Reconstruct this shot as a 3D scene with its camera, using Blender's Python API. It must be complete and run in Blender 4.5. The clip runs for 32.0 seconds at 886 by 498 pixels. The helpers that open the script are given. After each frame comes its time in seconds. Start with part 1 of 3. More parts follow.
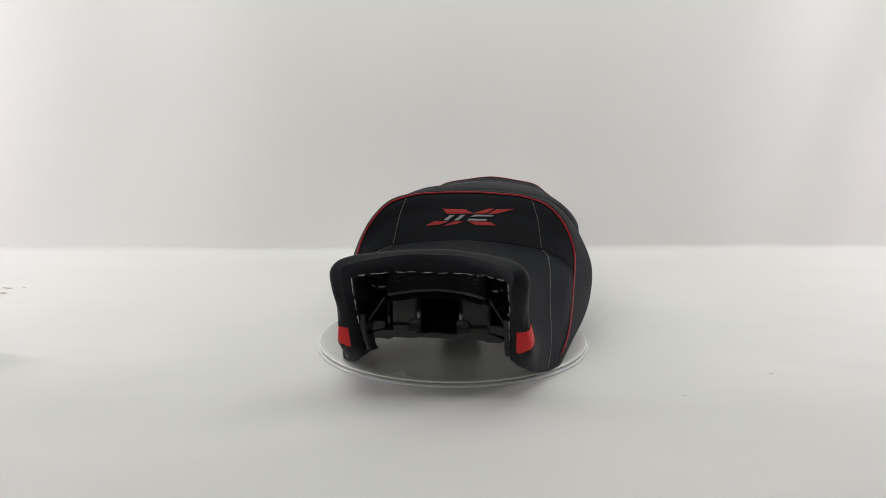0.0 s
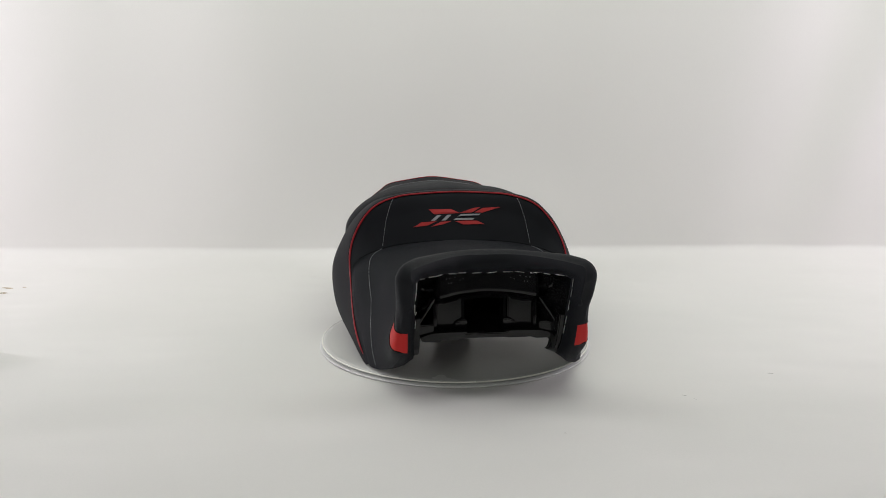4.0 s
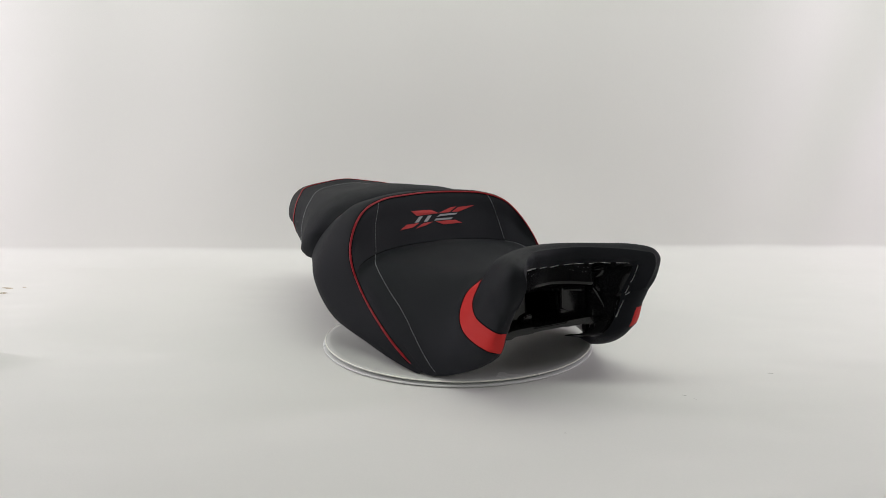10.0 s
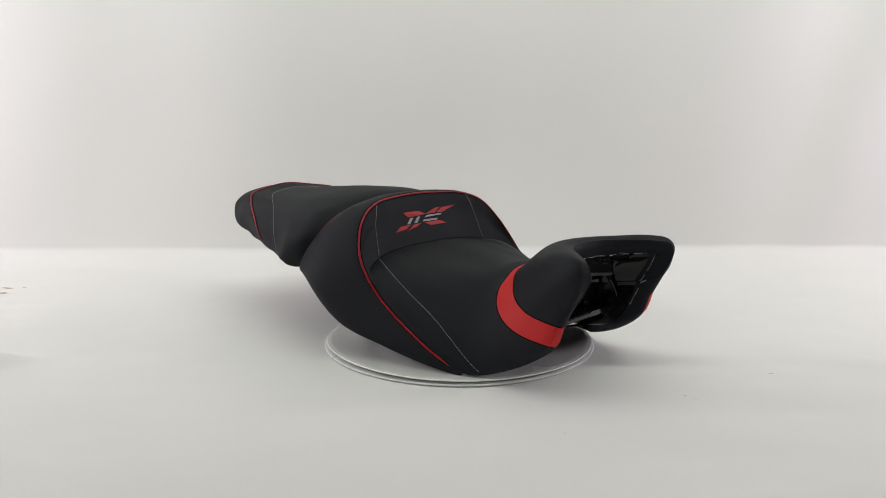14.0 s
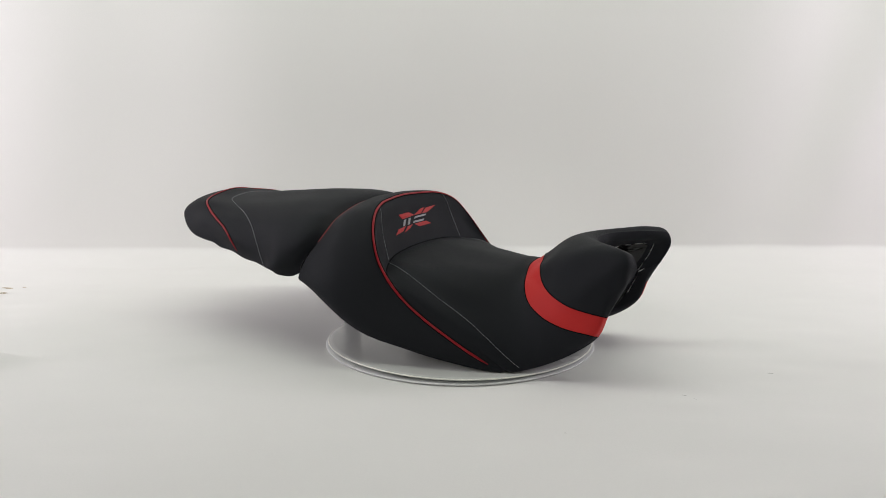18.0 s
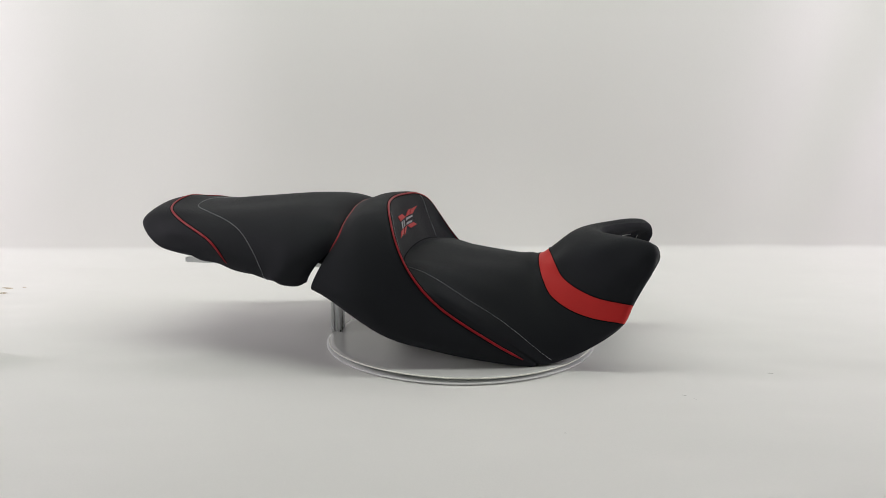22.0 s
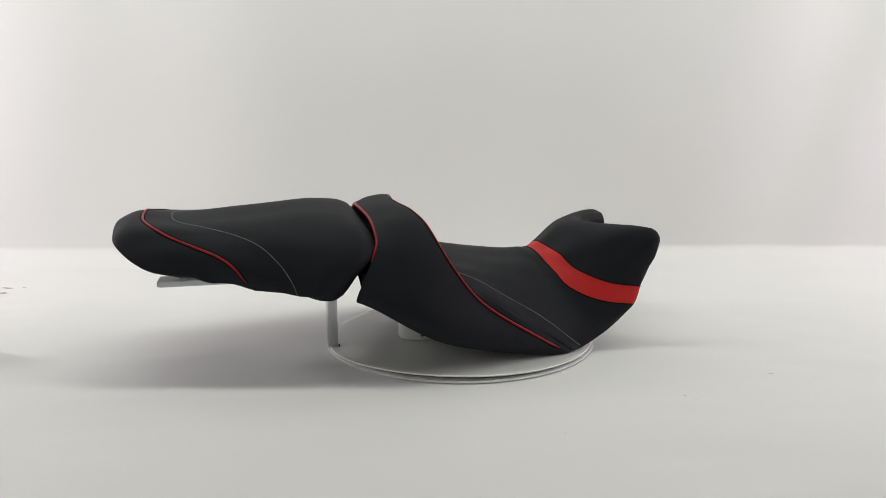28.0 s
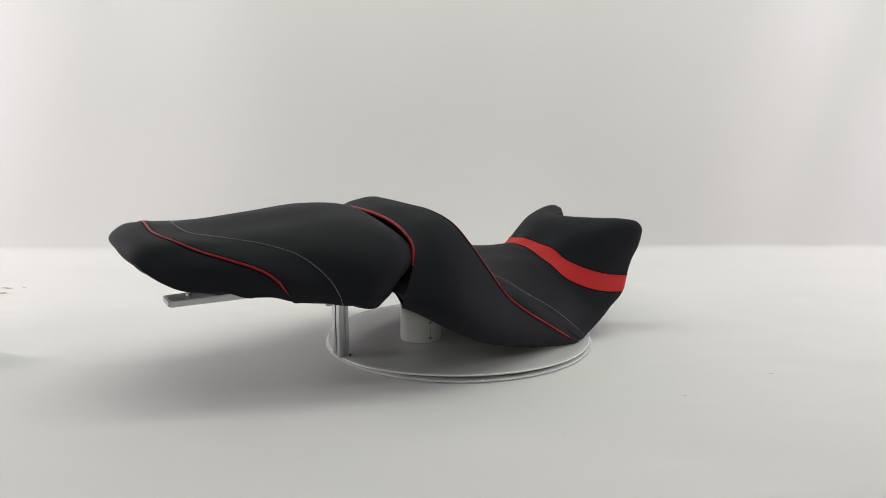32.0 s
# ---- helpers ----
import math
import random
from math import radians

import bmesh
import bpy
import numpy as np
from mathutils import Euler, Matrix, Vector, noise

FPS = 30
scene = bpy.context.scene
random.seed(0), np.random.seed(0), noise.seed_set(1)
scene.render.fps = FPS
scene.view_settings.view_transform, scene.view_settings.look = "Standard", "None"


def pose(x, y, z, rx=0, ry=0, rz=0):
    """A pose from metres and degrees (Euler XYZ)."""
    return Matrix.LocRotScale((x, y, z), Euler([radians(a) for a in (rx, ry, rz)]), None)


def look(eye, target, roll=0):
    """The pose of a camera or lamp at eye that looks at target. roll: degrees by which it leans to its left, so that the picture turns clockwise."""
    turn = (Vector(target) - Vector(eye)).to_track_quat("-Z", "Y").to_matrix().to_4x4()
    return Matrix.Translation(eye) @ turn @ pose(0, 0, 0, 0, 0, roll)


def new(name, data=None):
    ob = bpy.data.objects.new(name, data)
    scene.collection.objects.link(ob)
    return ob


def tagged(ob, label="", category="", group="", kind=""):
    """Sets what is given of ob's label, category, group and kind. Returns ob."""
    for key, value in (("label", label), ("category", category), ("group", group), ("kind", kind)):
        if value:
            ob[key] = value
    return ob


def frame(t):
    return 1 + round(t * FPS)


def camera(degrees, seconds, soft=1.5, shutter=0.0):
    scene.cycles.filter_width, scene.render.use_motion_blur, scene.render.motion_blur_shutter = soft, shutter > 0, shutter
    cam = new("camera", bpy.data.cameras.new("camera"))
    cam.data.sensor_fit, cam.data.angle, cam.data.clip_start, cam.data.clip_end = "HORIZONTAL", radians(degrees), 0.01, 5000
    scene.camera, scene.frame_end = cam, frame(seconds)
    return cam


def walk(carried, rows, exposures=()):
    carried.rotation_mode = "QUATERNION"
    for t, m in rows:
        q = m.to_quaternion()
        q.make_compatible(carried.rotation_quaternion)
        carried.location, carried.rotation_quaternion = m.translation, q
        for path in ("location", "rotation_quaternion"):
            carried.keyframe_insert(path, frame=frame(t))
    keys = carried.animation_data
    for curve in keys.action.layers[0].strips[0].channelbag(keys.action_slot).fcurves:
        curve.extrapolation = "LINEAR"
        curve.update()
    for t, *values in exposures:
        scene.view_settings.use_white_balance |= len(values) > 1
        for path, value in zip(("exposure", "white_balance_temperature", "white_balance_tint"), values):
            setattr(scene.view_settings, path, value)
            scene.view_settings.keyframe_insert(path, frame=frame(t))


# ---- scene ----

# ---------------- camera ----------------
cam = camera(60.36, 32.0, soft=0.8)
EYE = Vector((0.0, -1.0185, 0.3073))
YAW, TILT = radians(-0.7378), radians(10.471)
AIM = EYE + Vector((math.sin(YAW) * math.cos(TILT), math.cos(YAW) * math.cos(TILT), -math.sin(TILT)))
walk(cam, [(0, look(EYE, AIM)), (32, look(EYE, AIM))], exposures=[(0, 0.0), (32, 0.0)])

# ---------------- light ----------------
world = bpy.data.worlds.new("world")
world.use_nodes = True
world.node_tree.nodes["Background"].inputs[0].default_value = (0.8, 0.9, 1.0, 1)
world.node_tree.nodes["Background"].inputs[1].default_value = 0.2
scene.world = world


def softbox(name, eye, target, sx, sy, watts, colour=(1, 0.988, 0.962)):
    data = bpy.data.lights.new(name, "AREA")
    data.shape, data.size, data.size_y, data.energy, data.color = "RECTANGLE", sx, sy, watts, colour
    ob = new(name, data)
    ob.matrix_world = look(eye, target)
    return ob


softbox("back_softbox", (0.0, -0.05, 1.56), (0.0, 0.66, 0.79), 2.6, 0.3, 15.9, (0.945, 1.0, 0.90))
softbox("front_softbox", (-1.05, -2.3, 1.2), (0.0, 0.6, 0.6), 1.6, 0.9, 11.7, (0.975, 1.0, 0.92))
softbox("west_softbox", (-1.71, -0.05, 0.75), (-0.54, 0.56, 0.45), 0.25, 0.6, 9.8, (1, 0.925, 1.0))
softbox("east_softbox", (1.71, -0.05, 0.75), (0.54, 0.56, 0.45), 0.25, 0.42, 9.9, (1, 0.925, 1.0))


# ---------------- materials ----------------
def material(name, colour, rough=0.5, metal=0.0, spec=0.5, vary=0.12, scale=6.0, bump=0.0, bump_scale=900.0,
             coat=0.0, rough_vary=0.08, sheen=0.0, tint=None):
    """Principled surface with blotches at one scale and grain at another."""
    mat = bpy.data.materials.new(name)
    mat.use_nodes = True
    nodes, links = mat.node_tree.nodes, mat.node_tree.links
    b = nodes["Principled BSDF"]
    b.inputs["Metallic"].default_value = metal
    b.inputs["Specular IOR Level"].default_value = spec
    b.inputs["Coat Weight"].default_value = coat
    b.inputs["Sheen Weight"].default_value = sheen
    tc = nodes.new("ShaderNodeTexCoord")
    big = nodes.new("ShaderNodeTexNoise")
    big.inputs["Scale"].default_value, big.inputs["Detail"].default_value = scale, 5
    fine = nodes.new("ShaderNodeTexNoise")
    fine.inputs["Scale"].default_value, fine.inputs["Detail"].default_value = bump_scale, 3
    links.new(tc.outputs["Object"], big.inputs["Vector"])
    links.new(tc.outputs["Object"], fine.inputs["Vector"])
    mix = nodes.new("ShaderNodeMix")
    mix.data_type = "RGBA"
    c2 = tint or [min(1, v * (1 + vary)) for v in colour]
    c1 = [v * (1 - vary) for v in colour]
    mix.inputs["A"].default_value, mix.inputs["B"].default_value = (*c1, 1), (*c2, 1)
    add = nodes.new("ShaderNodeMath")
    add.operation = "MULTIPLY_ADD"
    links.new(fine.outputs["Fac"], add.inputs[0])
    add.inputs[1].default_value = 0.5
    links.new(big.outputs["Fac"], add.inputs[2])
    sub = nodes.new("ShaderNodeMath")
    sub.operation, sub.inputs[1].default_value = "SUBTRACT", 0.25
    links.new(add.outputs[0], sub.inputs[0])
    links.new(sub.outputs[0], mix.inputs["Factor"])
    links.new(mix.outputs["Result"], b.inputs["Base Color"])
    rr = nodes.new("ShaderNodeMapRange")
    rr.inputs["To Min"].default_value, rr.inputs["To Max"].default_value = max(0.02, rough - rough_vary), min(1, rough + rough_vary)
    links.new(big.outputs["Fac"], rr.inputs["Value"])
    links.new(rr.outputs["Result"], b.inputs["Roughness"])
    if bump:
        bp = nodes.new("ShaderNodeBump")
        bp.inputs["Strength"].default_value, bp.inputs["Distance"].default_value = bump, 0.0006
        links.new(fine.outputs["Fac"], bp.inputs["Height"])
        links.new(bp.outputs["Normal"], b.inputs["Normal"])
    return mat


VINYL = material("black_vinyl", (0.0098, 0.0108, 0.0140), 0.62, bump=0.4, bump_scale=1600, scale=9, vary=0.18, spec=0.15)
RED_VINYL = material("red_vinyl", (0.50, 0.018, 0.017), 0.55, bump=0.3, bump_scale=1600, scale=14, vary=0.1, spec=0.22)
RED_CORD = material("red_piping_cord", (0.27, 0.004, 0.011), 0.40, scale=60, vary=0.15, spec=0.28)
# near-black for seams and small parts, and for shade painted beside the piping
BLACK_CORD = material("black_seam_and_shade", (0.003, 0.003, 0.0035), 0.9, spec=0.08)
THREAD = material("pale_thread", (0.27, 0.28, 0.29), 0.7, scale=300, vary=0.2)
RED_THREAD = material("red_embroidery", (0.44, 0.020, 0.020), 0.6, scale=40, bump=0.6, bump_scale=2500)
GREY_THREAD = material("grey_embroidery", (0.30, 0.31, 0.33), 0.55, scale=40, bump=0.6, bump_scale=2500)
PLASTIC = material("black_plastic", (0.0065, 0.0067, 0.0073), 0.13, spec=0.33, bump=0.15, bump_scale=110, scale=30, rough_vary=0.12)
STAPLE = material("staple_wire", (0.75, 0.75, 0.74), 0.3, metal=0.9)
ALU = material("brushed_aluminium", (0.62, 0.63, 0.64), 0.34, metal=1.0, scale=40, vary=0.06)
PLATE = material("white_plate", (0.58, 0.58, 0.568), 0.24, scale=8, vary=0.03, bump=0.1, bump_scale=500)
PLATE_EDGE = material("turntable_body", (0.70, 0.705, 0.71), 0.30, scale=12, vary=0.05)
RIM = material("plate_rim", (0.88, 0.88, 0.82), 0.4, scale=20, vary=0.05)
PIPE = material("white_pvc", (0.72, 0.71, 0.68), 0.42, scale=20, vary=0.04)
INK = material("black_ink", (0.02, 0.02, 0.02), 0.6)
STEEL = material("zinc_steel", (0.5, 0.5, 0.5), 0.35, metal=1.0)
CLOTH = material("white_backdrop", (0.75, 0.75, 0.735), 0.6, scale=1.4, vary=0.03, bump=0.15, bump_scale=500, spec=0.3, tint=(0.79, 0.77, 0.76))
ROOM = material("unseen_room_grey", (0.16, 0.16, 0.163), 0.85, scale=2, vary=0.06)
SMUDGE = material("brown_smudge", (0.44, 0.36, 0.25), 0.8, scale=80, vary=0.4)
CRUMB = material("grey_crumb", (0.30, 0.29, 0.27), 0.8, scale=200, vary=0.3)


# ---------------- mesh helpers ----------------
def ease(a, b, x):
    f = min(1.0, max(0.0, (x - a) / (b - a)))
    return f * f * (3 - 2 * f)


def mesh_of(name, verts, faces, mat, smooth=True):
    me = bpy.data.meshes.new(name)
    me.from_pydata([tuple(v) for v in verts], [], faces)
    me.materials.append(mat)
    if smooth:
        me.polygons.foreach_set("use_smooth", [True] * len(me.polygons))
    me.update()
    return me


def part(name, data, mat, parent, label=""):
    """Links a bmesh or mesh as one part of a thing."""
    if isinstance(data, bmesh.types.BMesh):
        me = bpy.data.meshes.new(name)
        data.to_mesh(me)
        data.free()
        me.materials.append(mat)
        data = me
    ob = new(name, data)
    ob.parent = parent
    return tagged(ob, label)


def box(sx, sy, sz, at=(0, 0, 0), bevel=0.0015, turn=None, smooth=False):
    bm = bmesh.new()
    bmesh.ops.create_cube(bm, size=1)
    bmesh.ops.scale(bm, vec=(sx, sy, sz), verts=bm.verts)
    if bevel:
        bmesh.ops.bevel(bm, geom=bm.edges[:], offset=min(bevel, 0.45 * min(sx, sy, sz)), segments=2, affect="EDGES")
    m = Matrix.Translation(at) @ (turn.to_4x4() if turn else Matrix())
    bmesh.ops.transform(bm, matrix=m, verts=bm.verts)
    return bm


def lathe(profile, n=96, at=(0, 0, 0), smooth=True):
    """Turns (radius, height) pairs round the z axis."""
    verts, faces = [], []
    for r, z in profile:
        for i in range(n):
            a = 2 * math.pi * i / n
            verts.append((at[0] + r * math.cos(a), at[1] + r * math.sin(a), at[2] + z))
    for k in range(len(profile) - 1):
        for i in range(n):
            j = (i + 1) % n
            faces.append((k * n + i, k * n + j, (k + 1) * n + j, (k + 1) * n + i))
    if profile[0][0] > 0:
        faces.append(tuple(reversed(range(n))))
    if profile[-1][0] > 0:
        faces.append(tuple(range((len(profile) - 1) * n, len(profile) * n)))
    return verts, faces


def tube(path, radius, n=8, closed=False, taper=0.0):
    """A round cord along a path of points."""
    pts = [Vector(p) for p in path]
    verts, faces = [], []
    ref = Vector((0, 0, 1))
    for i, p in enumerate(pts):
        d = (pts[min(i + 1, len(pts) - 1)] - pts[max(i - 1, 0)]).normalized()
        side = d.cross(ref)
        if side.length < 0.1:
            side = d.cross(Vector((0, 1, 0)))
        side.normalize()
        up = side.cross(d)
        k = min(i, len(pts) - 1 - i)
        r = radius * (min(1.0, 0.35 + k / taper) if taper else 1.0)
        for j in range(n):
            a = 2 * math.pi * j / n
            verts.append(p + (side * math.cos(a) + up * math.sin(a)) * r)
    for i in range(len(pts) - 1):
        for j in range(n):
            k = (j + 1) % n
            faces.append((i * n + j, i * n + k, (i + 1) * n + k, (i + 1) * n + j))
    faces.append(tuple(range(n)))
    faces.append(tuple(reversed(range((len(pts) - 1) * n, len(pts) * n))))
    return verts, faces


MID = 0.0125            # the seat's middle plane lies this far beside the turning axis


def pulled(q):
    """The cover is drawn a little further forward and up on one leg of the nose than on the other."""
    f = ease(0.15, 0.225, q.x) * ease(0.025, 0.08, q.y - MID)
    return Vector((q.x + 0.005 * f, q.y, q.z + f * (0.001 + 0.004 * math.exp(-((q.z - 0.068) / 0.03) ** 2))))


class Skin:
    """A sewn cover: curves from the middle line to the lower edge, one after another, joined by a smooth surface.
    A place on it is at(s, v): s counts the curves, v the points on a curve; negative v is the other side."""

    def __init__(self, *curves):
        self.c = np.array(curves, float)
        self.turn = -1 if curves[0][0][0] < curves[-1][0][0] else 1
        self.n, self.m = self.c.shape[0], self.c.shape[1]

    @staticmethod
    def bend(a, b, c, d, t):
        """Cardinal spline between b and c, with chord lengths for the spacing."""
        e = 1e-6
        k0, k1, k2 = (max(e, float(np.linalg.norm(q - p))) ** 0.5 for p, q in ((a, b), (b, c), (c, d)))
        m1 = (c - b) + k1 * ((b - a) / k0 - (c - a) / (k0 + k1)) if k0 > 0.01 else c - b
        m2 = (c - b) + k1 * ((d - c) / k2 - (d - b) / (k1 + k2)) if k2 > 0.01 else c - b
        t2, t3 = t * t, t * t * t
        return (2 * t3 - 3 * t2 + 1) * b + (t3 - 2 * t2 + t) * m1 + (3 * t2 - 2 * t3) * c + (t3 - t2) * m2

    def on_curve(self, i, v):
        row, flip = self.c[i], np.array((1, -1, 1))
        j = min(int(v), self.m - 2)
        a = row[j - 1] if j else row[1] * flip
        d = row[j + 2] if j + 2 < self.m else row[j + 1]
        return self.bend(a, row[j], row[j + 1], d, v - j)

    def at(self, s, v):
        return pulled(self.even(s, v))

    def even(self, s, v):
        """The place before the cover was pulled to one side."""
        w = abs(v)
        i = min(max(int(s), 0), self.n - 2)
        p = [self.on_curve(min(max(k, 0), self.n - 1), w) for k in (i - 1, i, i + 1, i + 2)]
        q = self.bend(*p, s - i)
        return Vector((q[0], MID + (q[1] if v >= 0 else -q[1]), q[2]))

    def normal(self, s, v):
        e = 0.02
        s0, s1 = max(0, s - e), min(self.n - 1, s + e)
        v0, v1 = max(-self.m + 1, v - e), min(self.m - 1, v + e)
        return (self.at(s, v1) - self.at(s, v0)).cross(self.at(s1, v) - self.at(s0, v)).normalized() * self.turn

    def sheet(self, s0, s1, rows, cols=6):
        """Grid mesh between two curves."""
        top = self.m - 1
        vs = [top * (2 * k / (2 * top * cols) - 1) for k in range(2 * top * cols + 1)]
        verts = [self.at(s0 + (s1 - s0) * r / rows, v) for r in range(rows + 1) for v in vs]
        w = len(vs)
        faces = [(r * w + k, r * w + k + 1, (r + 1) * w + k + 1, (r + 1) * w + k) for r in range(rows) for k in range(w - 1)]
        return verts, faces

    def line(self, places, step=0.004, lift=0.0):
        """Points about one step apart along a line given as (s, v) places."""
        dense = []
        for (a, b), (c, d) in zip(places, places[1:]):
            dense += [(a + (c - a) * k / 24, b + (d - b) * k / 24) for k in range(24)]
        dense.append(places[-1])
        pts = [self.at(*p) for p in dense]
        run, out, want = 0.0, [], 0.0
        for k in range(len(pts) - 1):
            seg = (pts[k + 1] - pts[k]).length
            while want <= run + seg and seg > 0:
                f = (want - run) / seg
                s, v = (dense[k][q] + (dense[k + 1][q] - dense[k][q]) * f for q in (0, 1))
                out.append(self.at(s, v) + (self.normal(s, v) * lift if lift else Vector()))
                want += step
            run += seg
        return out


def stitches(skin, places, length=0.0038, gap=0.0016, r=0.00034, lift=0.0003):
    """A row of short thread dashes along a line of the cover."""
    pts = skin.line(places, (length + gap) / 4, lift)
    verts, faces = [], []
    for k in range(0, len(pts) - 3, 4):
        v, f = tube([pts[k], pts[k + 1], pts[k + 2], pts[k + 3]], r, 5)
        faces += [tuple(q + len(verts) for q in face) for face in f]
        verts += v
    return verts, faces


def crease_shade(skin, s, vs, parent, gap=0.0021, r=0.0006):
    """Two dark tubes beside a piping cord that paint in its creases' shade."""
    pts = [skin.at(s, v) for v in vs]
    for turn in (1, -1):
        path = []
        for k, v in enumerate(vs):
            along_it = (pts[min(k + 1, len(pts) - 1)] - pts[max(k - 1, 0)]).normalized()
            n = skin.normal(s, v)
            path.append(pts[k] + n.cross(along_it).normalized() * gap * turn + n * 0.0001)
        part("dark_line", mesh_of("dark_line", *tube(path, r, 6, taper=6), BLACK_CORD), BLACK_CORD, parent)


# ---------------- the backdrop and the room ----------------
FLOOR = -0.0078
WALL_Y = 0.545


def folds(x, z):
    """Soft folds of the hanging cloth."""
    d = 0.0
    for place, lean, width, depth in ((-0.86, 0.05, 0.12, 0.003), (-0.40, -0.02, 0.14, 0.005), (-0.12, 0.03, 0.14, -0.004),
                                      (0.12, 0.02, 0.12, -0.007), (0.50, 0.10, 0.14, 0.004), (0.73, 0.33, 0.06, 0.007), (0.60, 0.33, 0.07, -0.003),
                                      (-0.62, 0.04, 0.14, -0.004), (0.87, 0.32, 0.07, 0.004)):
        d += 3.2 * depth * math.exp(-((x - place - lean * z) / (1.25 * width)) ** 2)
    d += 0.024 * noise.noise((x * 1.2, z * 0.9, 3.0)) + 0.006 * noise.noise((x * 4.1, z * 1.6, 8.0))
    return d * min(1.0, max(0.0, (z - FLOOR) / 0.22)) ** 0.7


def uneven(x, y):
    """How far the laid cloth stands off the floor: broad waves, small wrinkles and one raised fold."""
    lump = 0.0045 * noise.noise((x * 2.4, y * 2.4, 0.5)) + 0.0058 * noise.noise((x * 5 + y * 3, y * 8 - x * 2, 2.5)) + 0.0024 * noise.noise((x * 13 + y * 8, y * 24 - x * 5, 6.5))
    lump *= ease(0.20, 0.40, math.hypot(x, y))
    return (lump + 0.022 * math.exp(-((x + 0.585) / 0.05) ** 2 - ((y + 0.125 - 0.25 * (x + 0.55)) / 0.018) ** 2)
            + 0.005 * math.exp(-((x - 0.80) / 0.22) ** 2 - ((y - 0.44 + 0.10 * (x - 0.8)) / 0.03) ** 2))


def backdrop():
    """One sheet: the floor, a bend that starts nearer on one side, and the hanging part. Rows: share of the floor, of the bend, of the wall."""
    rows = [(k / 115, 0.0, 0.0) for k in range(116)] + [(1.0, k / 16, 0.0) for k in range(1, 17)] + [(1.0, 1.0, k / 44) for k in range(1, 45)]
    verts, faces, nx = [], [], 221
    for along_floor, bend, up in rows:
        for i in range(nx):
            x = -2.0 + 4.0 * i / (nx - 1)
            side = ease(-0.2, 0.6, x)
            start = 0.470 - 0.050 * side + 0.004 * noise.noise((x * 5, 1.0, 4.0))
            tall = 0.030 + 0.010 * side
            a = math.pi / 2 * bend
            y = -0.8 + (start + 0.8) * along_floor + (WALL_Y - start) * math.sin(a)
            z = FLOOR + tall * (0.75 * (1 - math.cos(a)) + 0.25 * bend) + 2.2 * up
            f, flat = folds(x, z) * bend, 1 - bend
            verts.append((x, y - f, z + flat * uneven(x, y)))
    for r in range(len(rows) - 1):
        for i in range(nx - 1):
            faces.append((r * nx + i, r * nx + i + 1, (r + 1) * nx + i + 1, (r + 1) * nx + i))
    ob = new("backdrop", mesh_of("backdrop", verts, faces, CLOTH))
    tagged(ob, "seamless white cloth backdrop with soft vertical folds", "backdrop", kind="structure")


def room():
    # unseen closed shell, added so its grey sets how much light bounces back
    for name, size, at in (("wall_east", (0.1, 3.6, 2.5), (2.06, -0.9, 1.2)), ("wall_west", (0.1, 3.6, 2.5), (-2.06, -0.9, 1.2)),
                           ("wall_south", (4.3, 0.1, 2.5), (0, -2.7, 1.2)), ("wall_north", (4.3, 0.1, 2.5), (0, 0.95, 1.2)),
                           ("ceiling", (4.3, 3.8, 0.1), (0, -0.9, 2.5)), ("floor", (4.3, 3.8, 0.1), (0, -0.9, -0.082))):
        me = bpy.data.meshes.new(name)
        bm = box(*size, at, bevel=0)
        bm.to_mesh(me)
        bm.free()
        me.materials.append(ROOM)
        tagged(new(name, me), "plain grey unseen studio " + name.split("_")[0], name.split("_")[0], kind="structure")


def floor_marks():
    """Scuffs and crumbs on the cloth."""
    rng = random.Random(4)
    for x, y, r, thin, name in ((-0.800, 0.310, 0.010, 0.5, "scuff"), (-0.784, 0.264, 0.006, 0.7, "scuff"), (-0.776, 0.318, 0.004, 0.6, "scuff"), (0.387, -0.129, 0.0032, 0.22, "crumb"),
                                (0.259, -0.209, 0.0022, 0.25, "crumb"), (0.268, -0.219, 0.0016, 0.3, "crumb"), (0.112, -0.307, 0.0010, 0.7, "crumb"), (0.463, 0.221, 0.0010, 0.7, "crumb")):
        verts, n = [], 14
        for k in range(n):
            a = 2 * math.pi * k / n
            q = r * rng.uniform(0.45, 1.1)
            u, w = x + 1.5 * q * math.cos(a), y + thin * (1.5 * q * math.sin(a) - 0.8 * q * math.cos(a))
            verts.append((u, w, FLOOR + uneven(u, w) + 0.0005))
        verts.append((x, y, FLOOR + uneven(x, y) + 0.0005 + 0.1 * r))
        ob = new(name, mesh_of(name, verts, [(k, (k + 1) % n, n) for k in range(n)], SMUDGE if name == "scuff" else CRUMB))
        tagged(ob, "small brown scuff on the white cloth floor" if name == "scuff" else "tiny grey crumb on the white cloth floor", name)


backdrop()
room()
floor_marks()


# ---------------- the turntable ----------------
TURNING = []            # everything that turns with the table


def thing(name, label, category, group=""):
    ob = new(name)
    ob.empty_display_size = 0.05
    TURNING.append(ob)
    return tagged(ob, label, category, group)


DISC = (0.0105, 0.0017)


def sag(x, y):
    """The thin plate is pressed down under the post and stands a little off its body beside it."""
    x, y = x - DISC[0], y - DISC[1]
    turn = math.degrees(math.atan2(y, x))
    down, lift = (turn + 180) % 360, turn + 112
    down = min(down, 360 - down)
    return (math.hypot(x, y) / 0.18) ** 2 * (0.0022 * math.exp(-(lift / 38) ** 2) - 0.0034 * math.exp(-(down / 34) ** 2))


